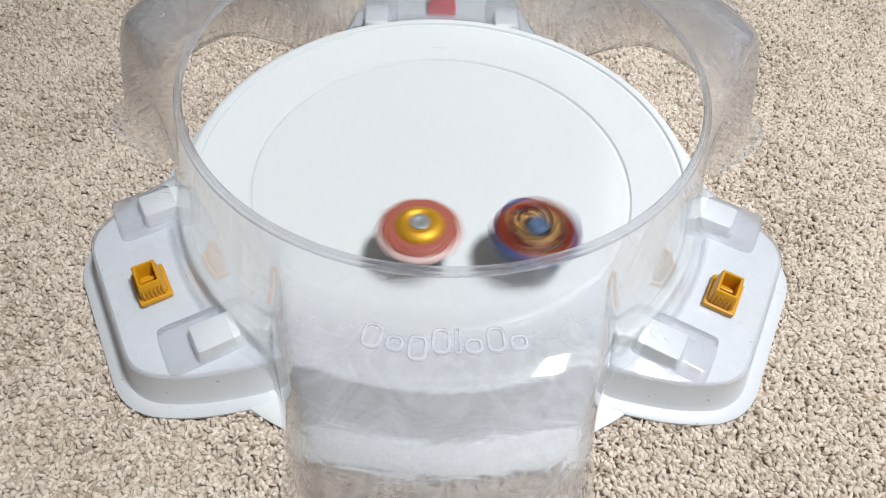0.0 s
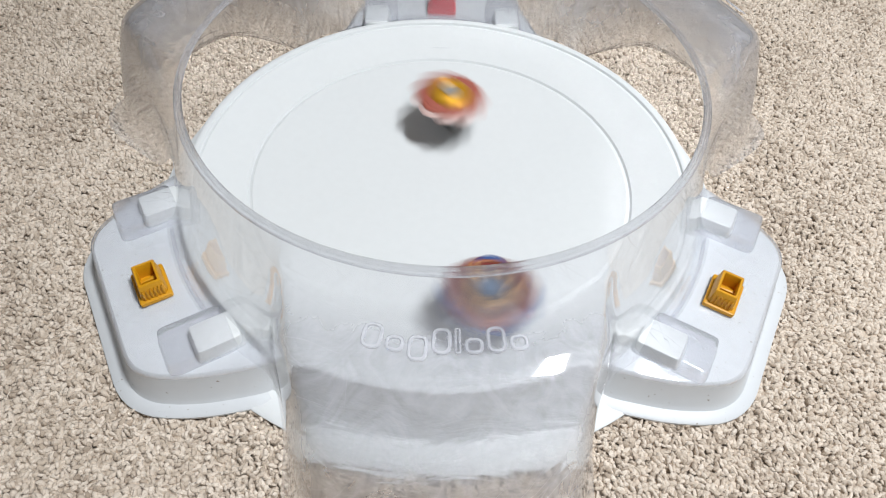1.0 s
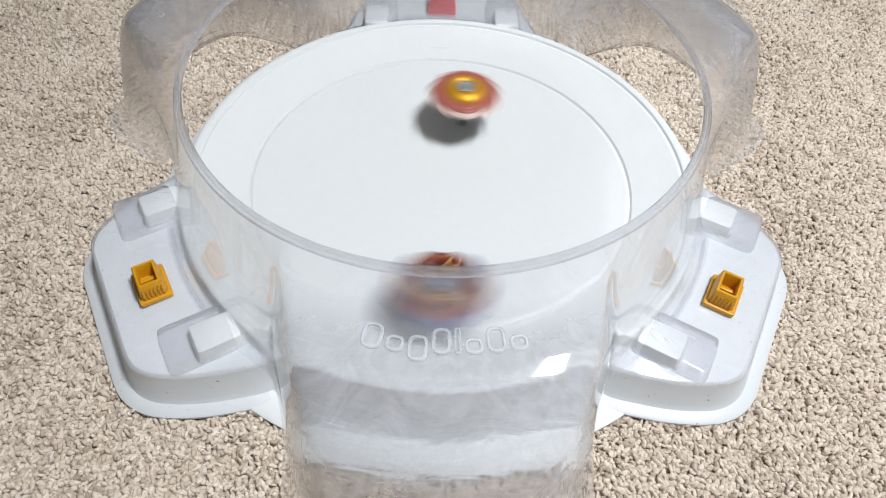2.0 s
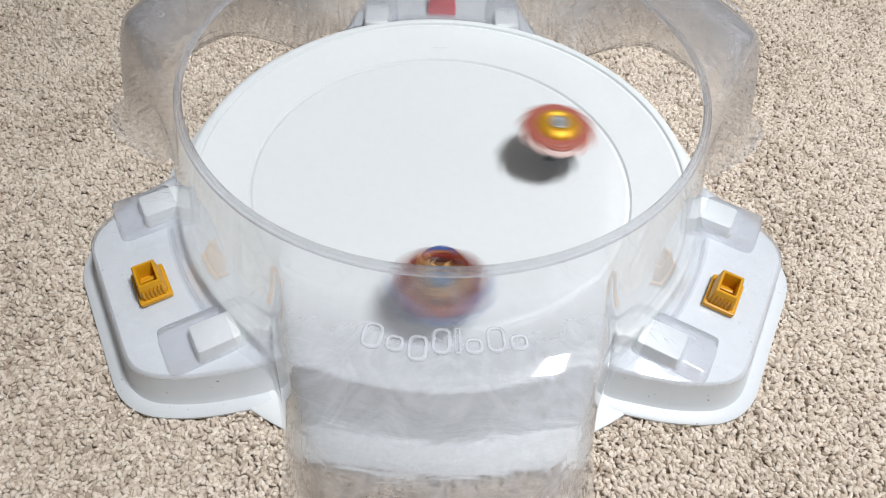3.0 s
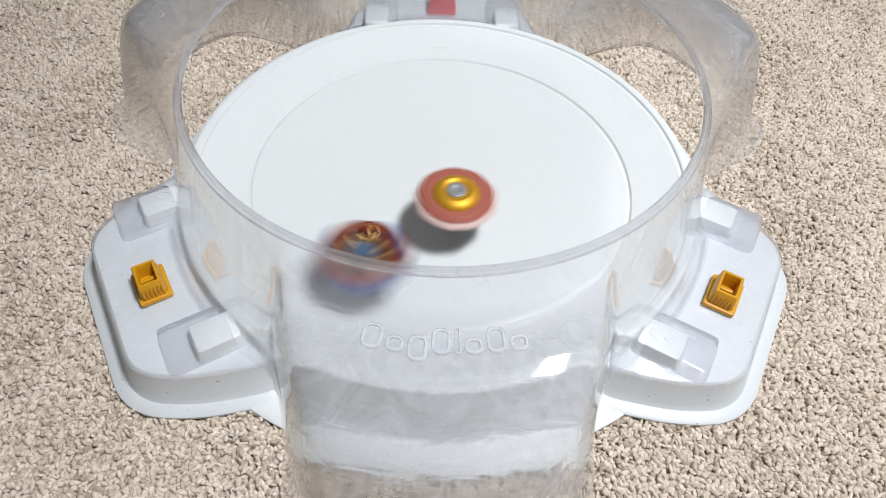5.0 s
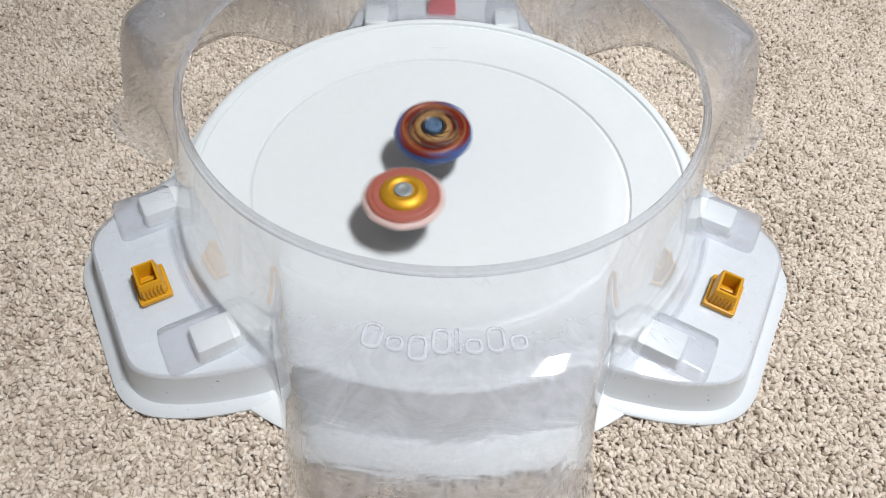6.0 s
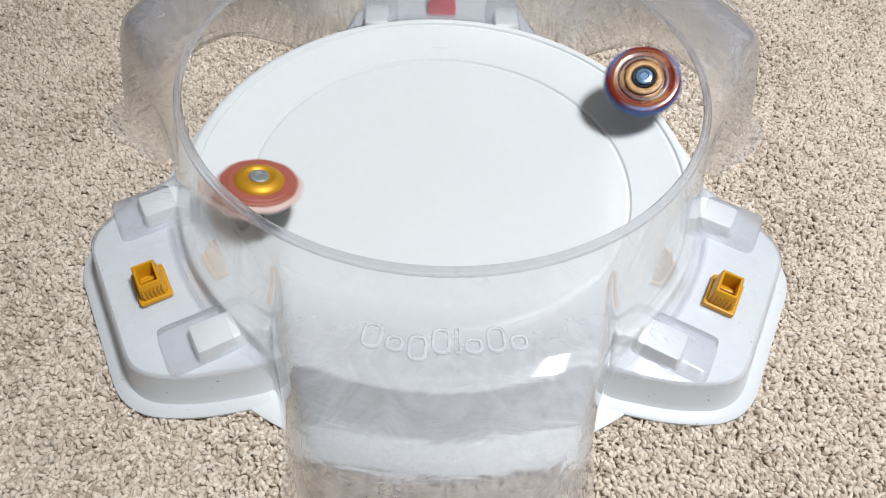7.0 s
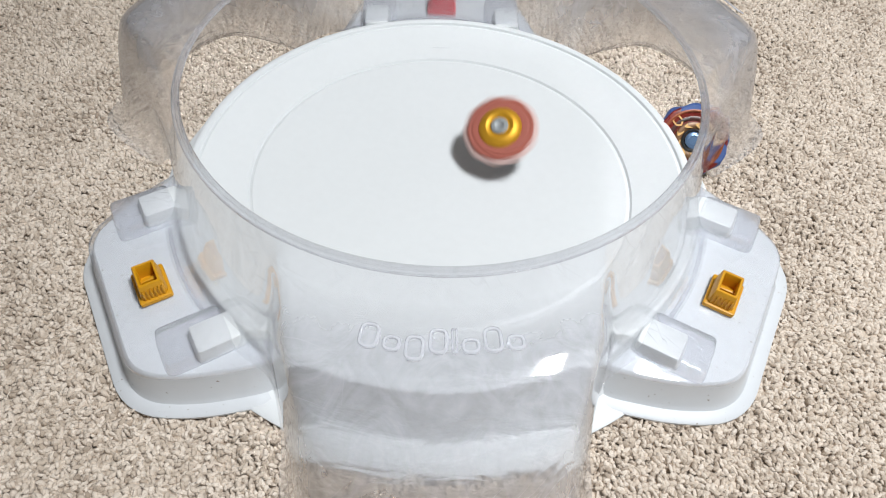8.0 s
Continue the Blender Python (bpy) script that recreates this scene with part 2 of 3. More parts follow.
def carpet_loops():
    """Knobbly yarn loops in rough rows, joined into one sheet round the toy."""
    rng = np.random.default_rng(5)
    step = 0.0026
    xs, ys = np.arange(-0.50, 0.52, step), np.arange(-0.25, 0.32, step * 0.86)
    gx, gy = np.meshgrid(xs, ys)
    gx = gx + (np.arange(len(ys)) % 2)[:, None] * step * 0.5
    cx, cy = gx.ravel(), gy.ravel()
    cx = cx + rng.normal(0, step * 0.27, cx.size)
    cy = cy + rng.normal(0, step * 0.27, cy.size)
    keep = (np.hypot(cx, cy) > 0.180) & (np.abs(cx - 0.01) < 0.375 + 0.42 * cy)
    cx, cy = cx[keep], cy[keep]
    wide = np.array([noise.noise((x * 110, y * 150, 3.3)) + 0.7 * noise.noise((x * 230, y * 280, 9.1)) for x, y in zip(cx, cy)])
    # the tufting leaves uneven grooves along both ways of the floor
    wander = np.array([noise.noise((x * 25, y * 25, 7.7)) for x, y in zip(cx, cy)])
    groove = np.maximum(np.cos(2 * math.pi * (cx + 0.0022 * wander) / 0.0135) ** 8 * (0.5 + 0.9 * wander), np.cos(2 * math.pi * (cy + 0.002 * wander) / 0.0205) ** 8 * (0.35 - 0.8 * wander))
    wide = wide - 0.55 * np.clip(groove, 0, 1)
    edge = np.minimum(0.375 + 0.42 * cy - np.abs(cx - 0.01), np.minimum(cy + 0.25, 0.32 - cy))
    keep = (wide > -0.70) & (rng.uniform(0, 0.012, cx.size) < edge)
    cx, cy, wide = cx[keep], cy[keep], wide[keep]
    n = cx.size
    seg = 6
    prof = ((1.0, -0.6), (1.02, 0.15), (0.62, 0.78))
    a = rng.uniform(0, math.pi, n)
    rx = step * rng.uniform(0.62, 1.12, n)
    ry = step * rng.uniform(0.42, 0.66, n)
    hz = step * rng.uniform(0.44, 0.86, n)
    tilt = rng.normal(0, 0.38, (n, 2))
    base = -0.0020 + rng.normal(0, 0.0005, n) + 0.0020 * np.clip(wide, -0.9, 0.6)
    k = len(prof) * seg + 1
    v = np.zeros((n, k, 3))
    for i, (pr, pz) in enumerate(prof):
        for j in range(seg):
            t = 2 * math.pi * (j + 0.5 * i) / seg
            lump = 1 + rng.normal(0, 0.21, n)
            px, py = rx * pr * math.cos(t) * lump, ry * pr * math.sin(t) * lump
            v[:, i * seg + j, 0], v[:, i * seg + j, 1] = px * np.cos(a) - py * np.sin(a), px * np.sin(a) + py * np.cos(a)
            v[:, i * seg + j, 2] = hz * pz
    v[:, -1, 2] = hz * 1.02
    v[:, :, 2] += v[:, :, 0] * tilt[:, :1] + v[:, :, 1] * tilt[:, 1:] + base[:, None]
    v[:, :, 0] += cx[:, None]
    v[:, :, 1] += cy[:, None]
    faces = []
    for i in range(len(prof) - 1):
        for j in range(seg):
            p, q = i * seg + j, i * seg + (j + 1) % seg
            faces += [(p, q, p + seg), (q, q + seg, p + seg)]
    top = (len(prof) - 1) * seg
    faces += [(top + j, top + (j + 1) % seg, k - 1) for j in range(seg)]
    f = (np.array(faces)[None] + (np.arange(n) * k)[:, None, None]).reshape(-1, 3)
    me = bpy.data.meshes.new("carpet_loops")
    me.vertices.add(n * k)
    me.vertices.foreach_set("co", v.reshape(-1))
    me.loops.add(f.size)
    me.loops.foreach_set("vertex_index", f.reshape(-1).astype(np.int32))
    me.polygons.add(len(f))
    me.polygons.foreach_set("loop_start", np.arange(0, f.size, 3, dtype=np.int32))
    me.polygons.foreach_set("use_smooth", np.ones(len(f), dtype=bool))
    me.update(calc_edges=True)
    me.validate()
    me.materials.append(PILE)
    tagged(new("carpet_loops", me), "cream and brown knobbly carpet pile loops", "carpet", kind="stuff")


# ---- the arena ----
DISH = ((0, 0.012), (0.035, 0.0127), (0.07, 0.0147), (0.10, 0.0178), (0.12, 0.0204), (0.1352, 0.0226), (0.1362, 0.0220), (0.1378, 0.0219),
        (0.1390, 0.0236), (0.150, 0.0268), (0.162, 0.0308), (0.1715, 0.0342), (0.1725, 0.0337), (0.1738, 0.0338), (0.1746, 0.0355),
        (0.1765, 0.0362), (0.179, 0.0360), (0.1803, 0.0350), (0.1815, 0.030), (0.1895, 0.006), (0.1915, 0.0035), (0.196, 0.0026),
        (0.206, 0.0022), (0.2075, 0.0012), (0.2075, 0.0))
WING_Z = 0.0255
WING = rounded([(0.150, -0.088), (0.172, -0.0845), (0.2065, -0.0735), (0.2345, -0.056), (0.2345, 0.056), (0.2065, 0.0735), (0.172, 0.0845), (0.150, 0.088)],
               [0.001, 0.01, 0.018, 0.024, 0.024, 0.018, 0.01, 0.001], 7)
WINGS = (90, 210, 330)
POCKETS = (30, 150, 270)


def base():
    ob = thing("toy_arena", "white moulded plastic dish-shaped arena base on the carpet", "toy arena")
    part("dish", lathe(DISH, 192), WHITE, ob)
    for deg in WINGS:
        turn = Matrix.Rotation(radians(deg), 4, "Z")
        bm = loft([(grow(WING, 0.0150), 0.0), (grow(WING, 0.0150), 0.0016), (grow(WING, 0.0140), 0.0024), (grow(WING, 0.0072), 0.0030), (grow(WING, 0.0052), 0.0055),
                   (grow(WING, 0.0012), WING_Z - 0.003), (grow(WING, 0.0004), WING_Z - 0.001), (grow(WING, -0.001), WING_Z)])
        wing = part("wing_tray", bm, TRAY, ob)
        wing.matrix_basis = turn
        for side in (-1, 1):
            bm = bmesh.new()
            y0, y1 = sorted((side * 0.0450, side * 0.0705))
            block(bm, 0.1690, 0.2000, y0, y1, WING_Z - 0.002, WING_Z + 0.0096, 0.0014, 0.0026, 0.0055)
            part("tray_step", bm, WHITE, wing)


def clip(mat, label, deg, along=0.0):
    ob = thing("locking_clip", label, "clip", "locking clips of the arena", Matrix.Rotation(radians(deg), 4, "Z") @ pose(0.2080, along, WING_Z + 0.0016))
    bm = bmesh.new()
    block(bm, -0.0098, 0.0098, -0.0130, 0.0130, 0, 0.0028, 0.0006, 0, 0.0016)
    part("flange", bm, mat, ob)
    bm = bmesh.new()
    outer = rounded([(-0.0068, -0.0094), (0.0068, -0.0094), (0.0068, 0.0094), (-0.0068, 0.0094)], 0.0012, 2)
    inner = rounded([(-0.0047, -0.0070), (0.0047, -0.0070), (0.0047, 0.0070), (-0.0047, 0.0070)], 0.0005, 2)
    loft([(grow(outer, 0.0014), 0.0026), (outer, 0.0130), (grow(outer, -0.0006), 0.0138), (grow(inner, 0.0005), 0.0138), (inner, 0.0130), (inner, 0.0004)], True, True, bm)
    sleeve = part("sleeve", bm, mat, ob)
    bm = bmesh.new()
    block(bm, -0.0052, 0.0052, -0.0013, 0.0013, 0.0005, 0.0082, 0.0004, 0, 0.0004)
    part("bridge", bm, mat, sleeve)
    for side in (-1, 1):
        for k in range(6):
            x = -0.0056 + k * 0.00224
            bm = bmesh.new()
            block(bm, x - 0.0006, x + 0.0006, *sorted((side * 0.0090, side * 0.0114)), 0.0026, 0.0104, 0.0004, 0.0002, 0.0003)
            part("grip_rib", bm, mat, sleeve)
    return ob


# cover: at each level the radius and height over a wing, then over a pocket, and the pocket's half width
COVER = ((0.1600, 0.1190, 0.1600, 0.1190, 0.0800), (0.1622, 0.1100, 0.1750, 0.1186, 0.0795), (0.1646, 0.1000, 0.1900, 0.1178, 0.0785),
         (0.1670, 0.0900, 0.2020, 0.1163, 0.0775), (0.1695, 0.0800, 0.2115, 0.1137, 0.0765), (0.1720, 0.0700, 0.2230, 0.1084, 0.0760),
         (0.1745, 0.0600, 0.2350, 0.1003, 0.0765), (0.1775, 0.0500, 0.2460, 0.0900, 0.0778), (0.1800, 0.0420, 0.2520, 0.0770, 0.0795),
         (0.1830, 0.0350, 0.2570, 0.0610, 0.0815), (0.1862, 0.0300, 0.2620, 0.0400, 0.0840), (0.1885, 0.0284, 0.2680, 0.0180, 0.0860),
         (0.1900, 0.0281, 0.2770, 0.0065, 0.0875), (0.1915, 0.0278, 0.2900, 0.0015, 0.0900))


def soft_max(a, b, k):
    """The larger of a and b, rounded over a width k where they meet."""
    h = max(k - abs(a - b), 0) / k
    return max(a, b) + h * h * k * 0.25


def cover_point(deg, level):
    off = min(abs((deg - q + 180) % 360 - 180) for q in POCKETS)
    rw, zw, rp, zp, wide = COVER[level]
    if not level:
        return rw * math.cos(radians(deg)), rw * math.sin(radians(deg)), zw
    far = max(rp, COVER[7][2]) * 1.012
    c, sn, p = max(0, math.cos(radians(off))) / far, math.sin(radians(off)) / wide, 3.4 + 0.22 * max(0, level - 4)
    reach = (c ** p + sn ** p) ** (-1 / p) if off < 60 else 0.09
    r = -soft_max(-reach, -rp, 0.016)
    k = min(0.085, 0.018 + 0.013 * level) if level < 8 else 0.085 - 0.010 * (level - 7)
    r = soft_max(rw, r, k)
    w = smooth01((r - rw) / max(0.004, min(0.030, (rp - rw) * 0.9)))
    z = zw + (zp - zw) * w
    return r * math.cos(radians(deg)), r * math.sin(radians(deg)), z


def cover():
    ob = thing("arena_cover", "clear scuffed plastic arena cover with three pockets", "toy arena cover")
    bm = bmesh.new()
    n = 720
    rings = [[bm.verts.new(cover_point(360 * i / n, k)) for i in range(n)] for k in range(len(COVER))]
    for p, q in zip(rings, rings[1:]):
        for i in range(n):
            bm.faces.new((p[i], p[(i + 1) % n], q[(i + 1) % n], q[i]))
    wall = part("wall", bm, CLEAR, ob, angle=80)
    wall.visible_shadow = False
    # plain embossed shapes in place of the maker's mark
    x = -0.0375
    for wide, tall, low in ((0.0095, 1, 0), (0.0085, 0.62, 0), (0.009, 0.7, 0.28), (0.0088, 1, 0), (0.003, 1, 0), (0.0085, 0.62, 0), (0.0088, 1, 0), (0.0085, 0.62, 0)):
        bm = bmesh.new()
        h = 0.0125
        o = rounded([(0, -low * h), (wide, -low * h), (wide, tall * h), (0, tall * h)], min(wide, tall * h) * 0.48, 5)
        inset = 0.0019 if wide > 0.004 else 0.0012
        loft([(o, 0), (o, 0.0008), (grow(o, -0.0005), 0.0014), (grow(o, -inset + 0.0004), 0.0014), (grow(o, -inset), 0.0004)], False, False, bm)
        mark = part("embossed_mark", bm, CLEAR_MARK, ob, "raised clear embossed shape")
        mark.matrix_basis = pose(x, -math.sqrt(0.2010 ** 2 - x * x), 0.1173, 6, 0, math.degrees(math.atan2(x, 0.2)))
        mark.visible_shadow = False
        x += wide + 0.0014
    rim = part("rim", lathe(((0.1562, 0.1190), (0.1560, 0.1204), (0.1566, 0.1213), (0.1577, 0.1215), (0.1586, 0.1209), (0.1589, 0.1200),
                             (0.1597, 0.1203), (0.1606, 0.1201), (0.1611, 0.1192), (0.1608, 0.1178), (0.1596, 0.1170), (0.1578, 0.1172), (0.1562, 0.1190)), 192), CLEAR_RIM, ob, "thick rounded clear rim")
    rim.visible_shadow = False
    for deg in WINGS:
        bm = bmesh.new()
        o = grow(WING, 0.0015)
        loft([(o, WING_Z - 0.002), (grow(WING, 0.0012), WING_Z + 0.0008), (grow(WING, 0.0), WING_Z + 0.0014)], False, True, bm)
        s = part("wing_sheet", bm, CLEAR, ob)
        s.matrix_basis = Matrix.Rotation(radians(deg), 4, "Z")
        s.visible_shadow = False
        bead = bmesh.new()
        rings = []
        for i in range(25):
            a = radians(-11.8 + 23.6 * i / 24)
            ring = []
            for j in range(8):
                q = 2 * math.pi * j / 8
                rr = 0.1885 + 0.0014 * math.cos(q)
                ring.append(bead.verts.new((rr * math.cos(a), rr * math.sin(a), WING_Z + 0.0018 + 0.0012 * math.sin(q))))
            rings.append(ring)
        for p, q in zip(rings, rings[1:]):
            for j in range(8):
                bead.faces.new((p[j], p[(j + 1) % 8], q[(j + 1) % 8], q[j]))
        part("foot_bead", bead, CLEAR_RIM, s).visible_shadow = False
        for side in (-1, 1):
            bm = bmesh.new()
            y0, y1 = sorted((side * 0.0395, side * 0.0715))
            block(bm, 0.174, 0.2160, y0, y1, WING_Z + 0.0018, WING_Z + 0.0114, 0.0014, 0.0020, 0.0065)
            tab = part("raised_tab", bm, CLEAR, s)
            tab.visible_shadow = False
    bm = bmesh.new()
    block(bm, -0.0045, 0.0045, -0.0095, 0.0095, 0, 0.0008, 0.0003, 0, 0.001)
    plate = part("embossed_plate", bm, CLEAR_MARK, ob, "small raised clear plate")
    plate.matrix_basis = Matrix.Rotation(radians(24.5), 4, "Z") @ pose(0.2330, 0, 0.1058, 0, 30, 0)
    plate.visible_shadow = False
    return ob


# ---- the spinning tops ----
def wavy(count, depth, phase=0.0):
    return lambda a, r, z: r * (1 + depth * math.sin(count * a + phase) if r > 0.012 else 1)


TOP_SIZE = 1.18


def gold_spinner():
    ob = thing("spinner", "gold-ringed spinning top toy with centre ring and red and frosted rim", "spinning top", "spinning tops")
    core = part("driver", lathe(((0, 0), (0.0012, 0.0002), (0.002, 0.0012), (0.0032, 0.004), (0.0075, 0.0085), (0.0085, 0.0095), (0.0085, 0.0135), (0, 0.0135)), 40), BLACK, ob, "black plastic tip")
    part("metal_disc", lathe(((0, 0.0125), (0.014, 0.0125), (0.0172, 0.0135), (0.0178, 0.0150), (0.0172, 0.0168), (0, 0.0168)), 72, wavy(6, 0.05)), STEEL, core, "dark steel disc")
    part("outer_layer", lathe(((0, 0.0182), (0.0160, 0.0186), (0.0208, 0.0206), (0.0230, 0.0222), (0.0234, 0.0234), (0.0222, 0.0248), (0.0195, 0.0264), (0.015, 0.0270), (0, 0.0270)), 96, wavy(9, 0.05)), FROST, core, "frosted white outer rim")
    part("red_layer", lathe(((0.0208, 0.0252), (0.0207, 0.0266), (0.0196, 0.0277), (0.0180, 0.0275), (0.0172, 0.0282), (0.0155, 0.0283), (0.0125, 0.0282), (0.0105, 0.0276), (0, 0.0276)), 96, wavy(9, 0.035)), PINK, core, "dull red layer")
    part("gold_ring", lathe(((0.0136, 0.0274), (0.0134, 0.0288), (0.0124, 0.0302), (0.0112, 0.0314), (0.0098, 0.0322), (0.0086, 0.0326), (0.0074, 0.0322), (0.0064, 0.0312), (0.0, 0.0308)), 80, wavy(9, 0.008)), GOLD, core, "shiny gold ring")
    part("hub", lathe(((0.0054, 0.0305), (0.0054, 0.0322), (0.0048, 0.0327), (0.0030, 0.0328), (0.0024, 0.0324), (0, 0.0324)), 6 * 8), HUB_GREY, core, "grey hub bolt")
    core.data.transform(Matrix.Diagonal((TOP_SIZE, TOP_SIZE, TOP_SIZE * 1.5, 1)))
    for o in core.children:
        o.data.transform(Matrix.Diagonal((TOP_SIZE, TOP_SIZE, TOP_SIZE * 0.76, 1)))
        x, y, z = o.matrix_basis.translation
        o.matrix_basis.translation = Vector((x, y, z * 0.76 + 0.0092)) * TOP_SIZE
    return ob, core


def blue_spinner():
    ob = thing("spinner", "spinning top toy with dark red face, gold ring and blue sides", "spinning top", "spinning tops")
    core = part("driver", lathe(((0, 0), (0.0016, 0.0002), (0.0028, 0.0012), (0.0034, 0.004), (0.0078, 0.0085), (0.0088, 0.0095), (0.0088, 0.0125), (0, 0.0125)), 40), BLACK, ob, "black plastic tip")
    part("metal_disc", lathe(((0, 0.0115), (0.015, 0.0115), (0.0186, 0.0125), (0.0192, 0.0140), (0.0186, 0.0158), (0, 0.0158)), 72, wavy(6, 0.05)), STEEL, core, "dark steel disc")
    part("blue_layer", lathe(((0, 0.0156), (0.0165, 0.0158), (0.0214, 0.0178), (0.0236, 0.0202), (0.0240, 0.0225), (0.0230, 0.0255), (0.0218, 0.0266), (0, 0.0266)), 96, wavy(9, 0.04)), BLUE, core, "blue side layer")
    part("red_layer", lathe(((0.0222, 0.0258), (0.0226, 0.0272), (0.0216, 0.0284), (0.0200, 0.0288), (0.0180, 0.0280), (0.0150, 0.0274), (0.0118, 0.0280), (0, 0.0280)), 96, wavy(9, 0.01)), BROWN_RED, core, "dark red face")
    part("edge_line", lathe(((0.0198, 0.0280), (0.0200, 0.0290), (0.0192, 0.0294), (0.0184, 0.0288), (0.0182, 0.0276)), 96), plastic("copper_line", (0.24, 0.065, 0.022), 0.45, 0.1, 200, metal=0.2), core, "copper-coloured line")
    part("gold_ring", lathe(((0.0120, 0.0274), (0.0116, 0.0296), (0.0104, 0.0302), (0.0090, 0.0301), (0.0078, 0.0296), (0.0072, 0.0290), (0, 0.0290)), 80), DARK_GOLD, core, "dark bronze ring")
    part("dark_groove", lathe(((0.0158, 0.0270), (0.0156, 0.0284), (0.0146, 0.0287), (0.0134, 0.0285), (0.0126, 0.0276)), 80), GROOVE, core, "dark red recessed groove")
    part("black_ring", lathe(((0.0074, 0.0285), (0.0074, 0.0304), (0.0066, 0.0312), (0.0058, 0.0306), (0.0056, 0.0286)), 64), BLACK, core, "black ring")
    part("hub", lathe(((0.0054, 0.0290), (0.0054, 0.0314), (0.0047, 0.0323), (0.0030, 0.0327), (0.0024, 0.0321), (0, 0.0321)), 48), HUB_BLUE, core, "blue metallic hub bolt")
    for k in range(9):
        bm = bmesh.new()
        curl = []
        for i in range(11):
            t = i / 10
            curl.append((0.0078 + 0.0042 * t, -0.0022 + 0.0042 * math.sin(t * 2.9)))
        back = [(x + 0.0003, y - 0.0004 - 0.0021 * math.sin(math.pi * i / 10) * (1 - 0.4 * i / 10)) for i, (x, y) in enumerate(curl)][::-1]
        o = (curl + back)[::-1]
        loft([(o, 0.0296), (o, 0.0304), ([(x * 0.995, y * 0.9) for x, y in o], 0.0308)], True, True, bm)
        part("gold_curl", bm, GOLD_LINE, core).matrix_basis = Matrix.Rotation(radians(40 * k), 4, "Z")
    for k in range(6):
        bm = bmesh.new()
        dash = rounded([(0.0135, -0.0030), (0.0150, -0.0036), (0.0153, 0.0012), (0.0146, 0.0034), (0.0138, 0.0010)], 0.0006, 3)
        loft([(dash, 0.0280), (dash, 0.0289), (grow(dash, -0.0003), 0.0291)], True, True, bm)
        part("grey_fleck", bm, FLECK, core, "dark grey raised fleck").matrix_basis = Matrix.Rotation(radians(60 * k + 20), 4, "Z")
    for k in range(3):
        turn = Matrix.Rotation(radians(120 * k), 4, "Z")
        bm = bmesh.new()
        hexa = [(0.0034 * math.cos(radians(60 * i)) * 1.3, 0.0034 * math.sin(radians(60 * i))) for i in range(6)]
        loft([(hexa, 0), (hexa, 0.0008), ([(x * 0.68, y * 0.68) for x, y in hexa], 0.0008), ([(x * 0.68, y * 0.68) for x, y in hexa], 0)], False, False, bm)
        part("hexagon_emblem", bm, GOLD_LINE, core).matrix_basis = turn @ pose(0, 0, 0, 0, 0, 95) @ pose(0.0162, 0, 0.0279)
        bm = bmesh.new()
        fin = rounded([(0.0180, -0.0080), (0.0230, -0.0045), (0.0238, 0.0010), (0.0216, 0.0066), (0.0185, 0.0090)], 0.002, 3)
        loft([(fin, 0.0240), (fin, 0.0280), (grow(fin, -0.0008), 0.0288)], True, True, bm)
        part("blue_fin", bm, BLUE, core, "blue fin").matrix_basis = turn @ pose(0, 0, 0, 0, 0, 60)
    core.data.transform(Matrix.Diagonal((TOP_SIZE, TOP_SIZE, TOP_SIZE * 1.5, 1)))
    for o in core.children:
        o.data.transform(Matrix.Diagonal((TOP_SIZE, TOP_SIZE, TOP_SIZE * 0.76, 1)))
        x, y, z = o.matrix_basis.translation
        o.matrix_basis.translation = Vector((x, y, z * 0.76 + 0.0092)) * TOP_SIZE
    return ob, core


room()
carpet_loops()
base()
clip(RED_CLIP, "red plastic locking clip on the arena wing", 90)
clip(YELLOW, "amber yellow plastic locking clip on the arena wing", 210, 0.0030)
clip(YELLOW, "amber yellow plastic locking clip on the arena wing", 330, -0.0032)
arena_cover = cover()
gold_top, gold_core = gold_spinner()
blue_top, blue_core = blue_spinner()


def spin_rows(turns, angle=0.0):
    """Rows of a spin about z; turns: (seconds, degrees a frame) in time order."""
    rows = []
    for f in range(round(SECONDS * FPS) + 1):
        rows.append((f / FPS, pose(0, 0, 0, 0, 0, angle)))
        angle += blend(turns, f / FPS)
    return rows


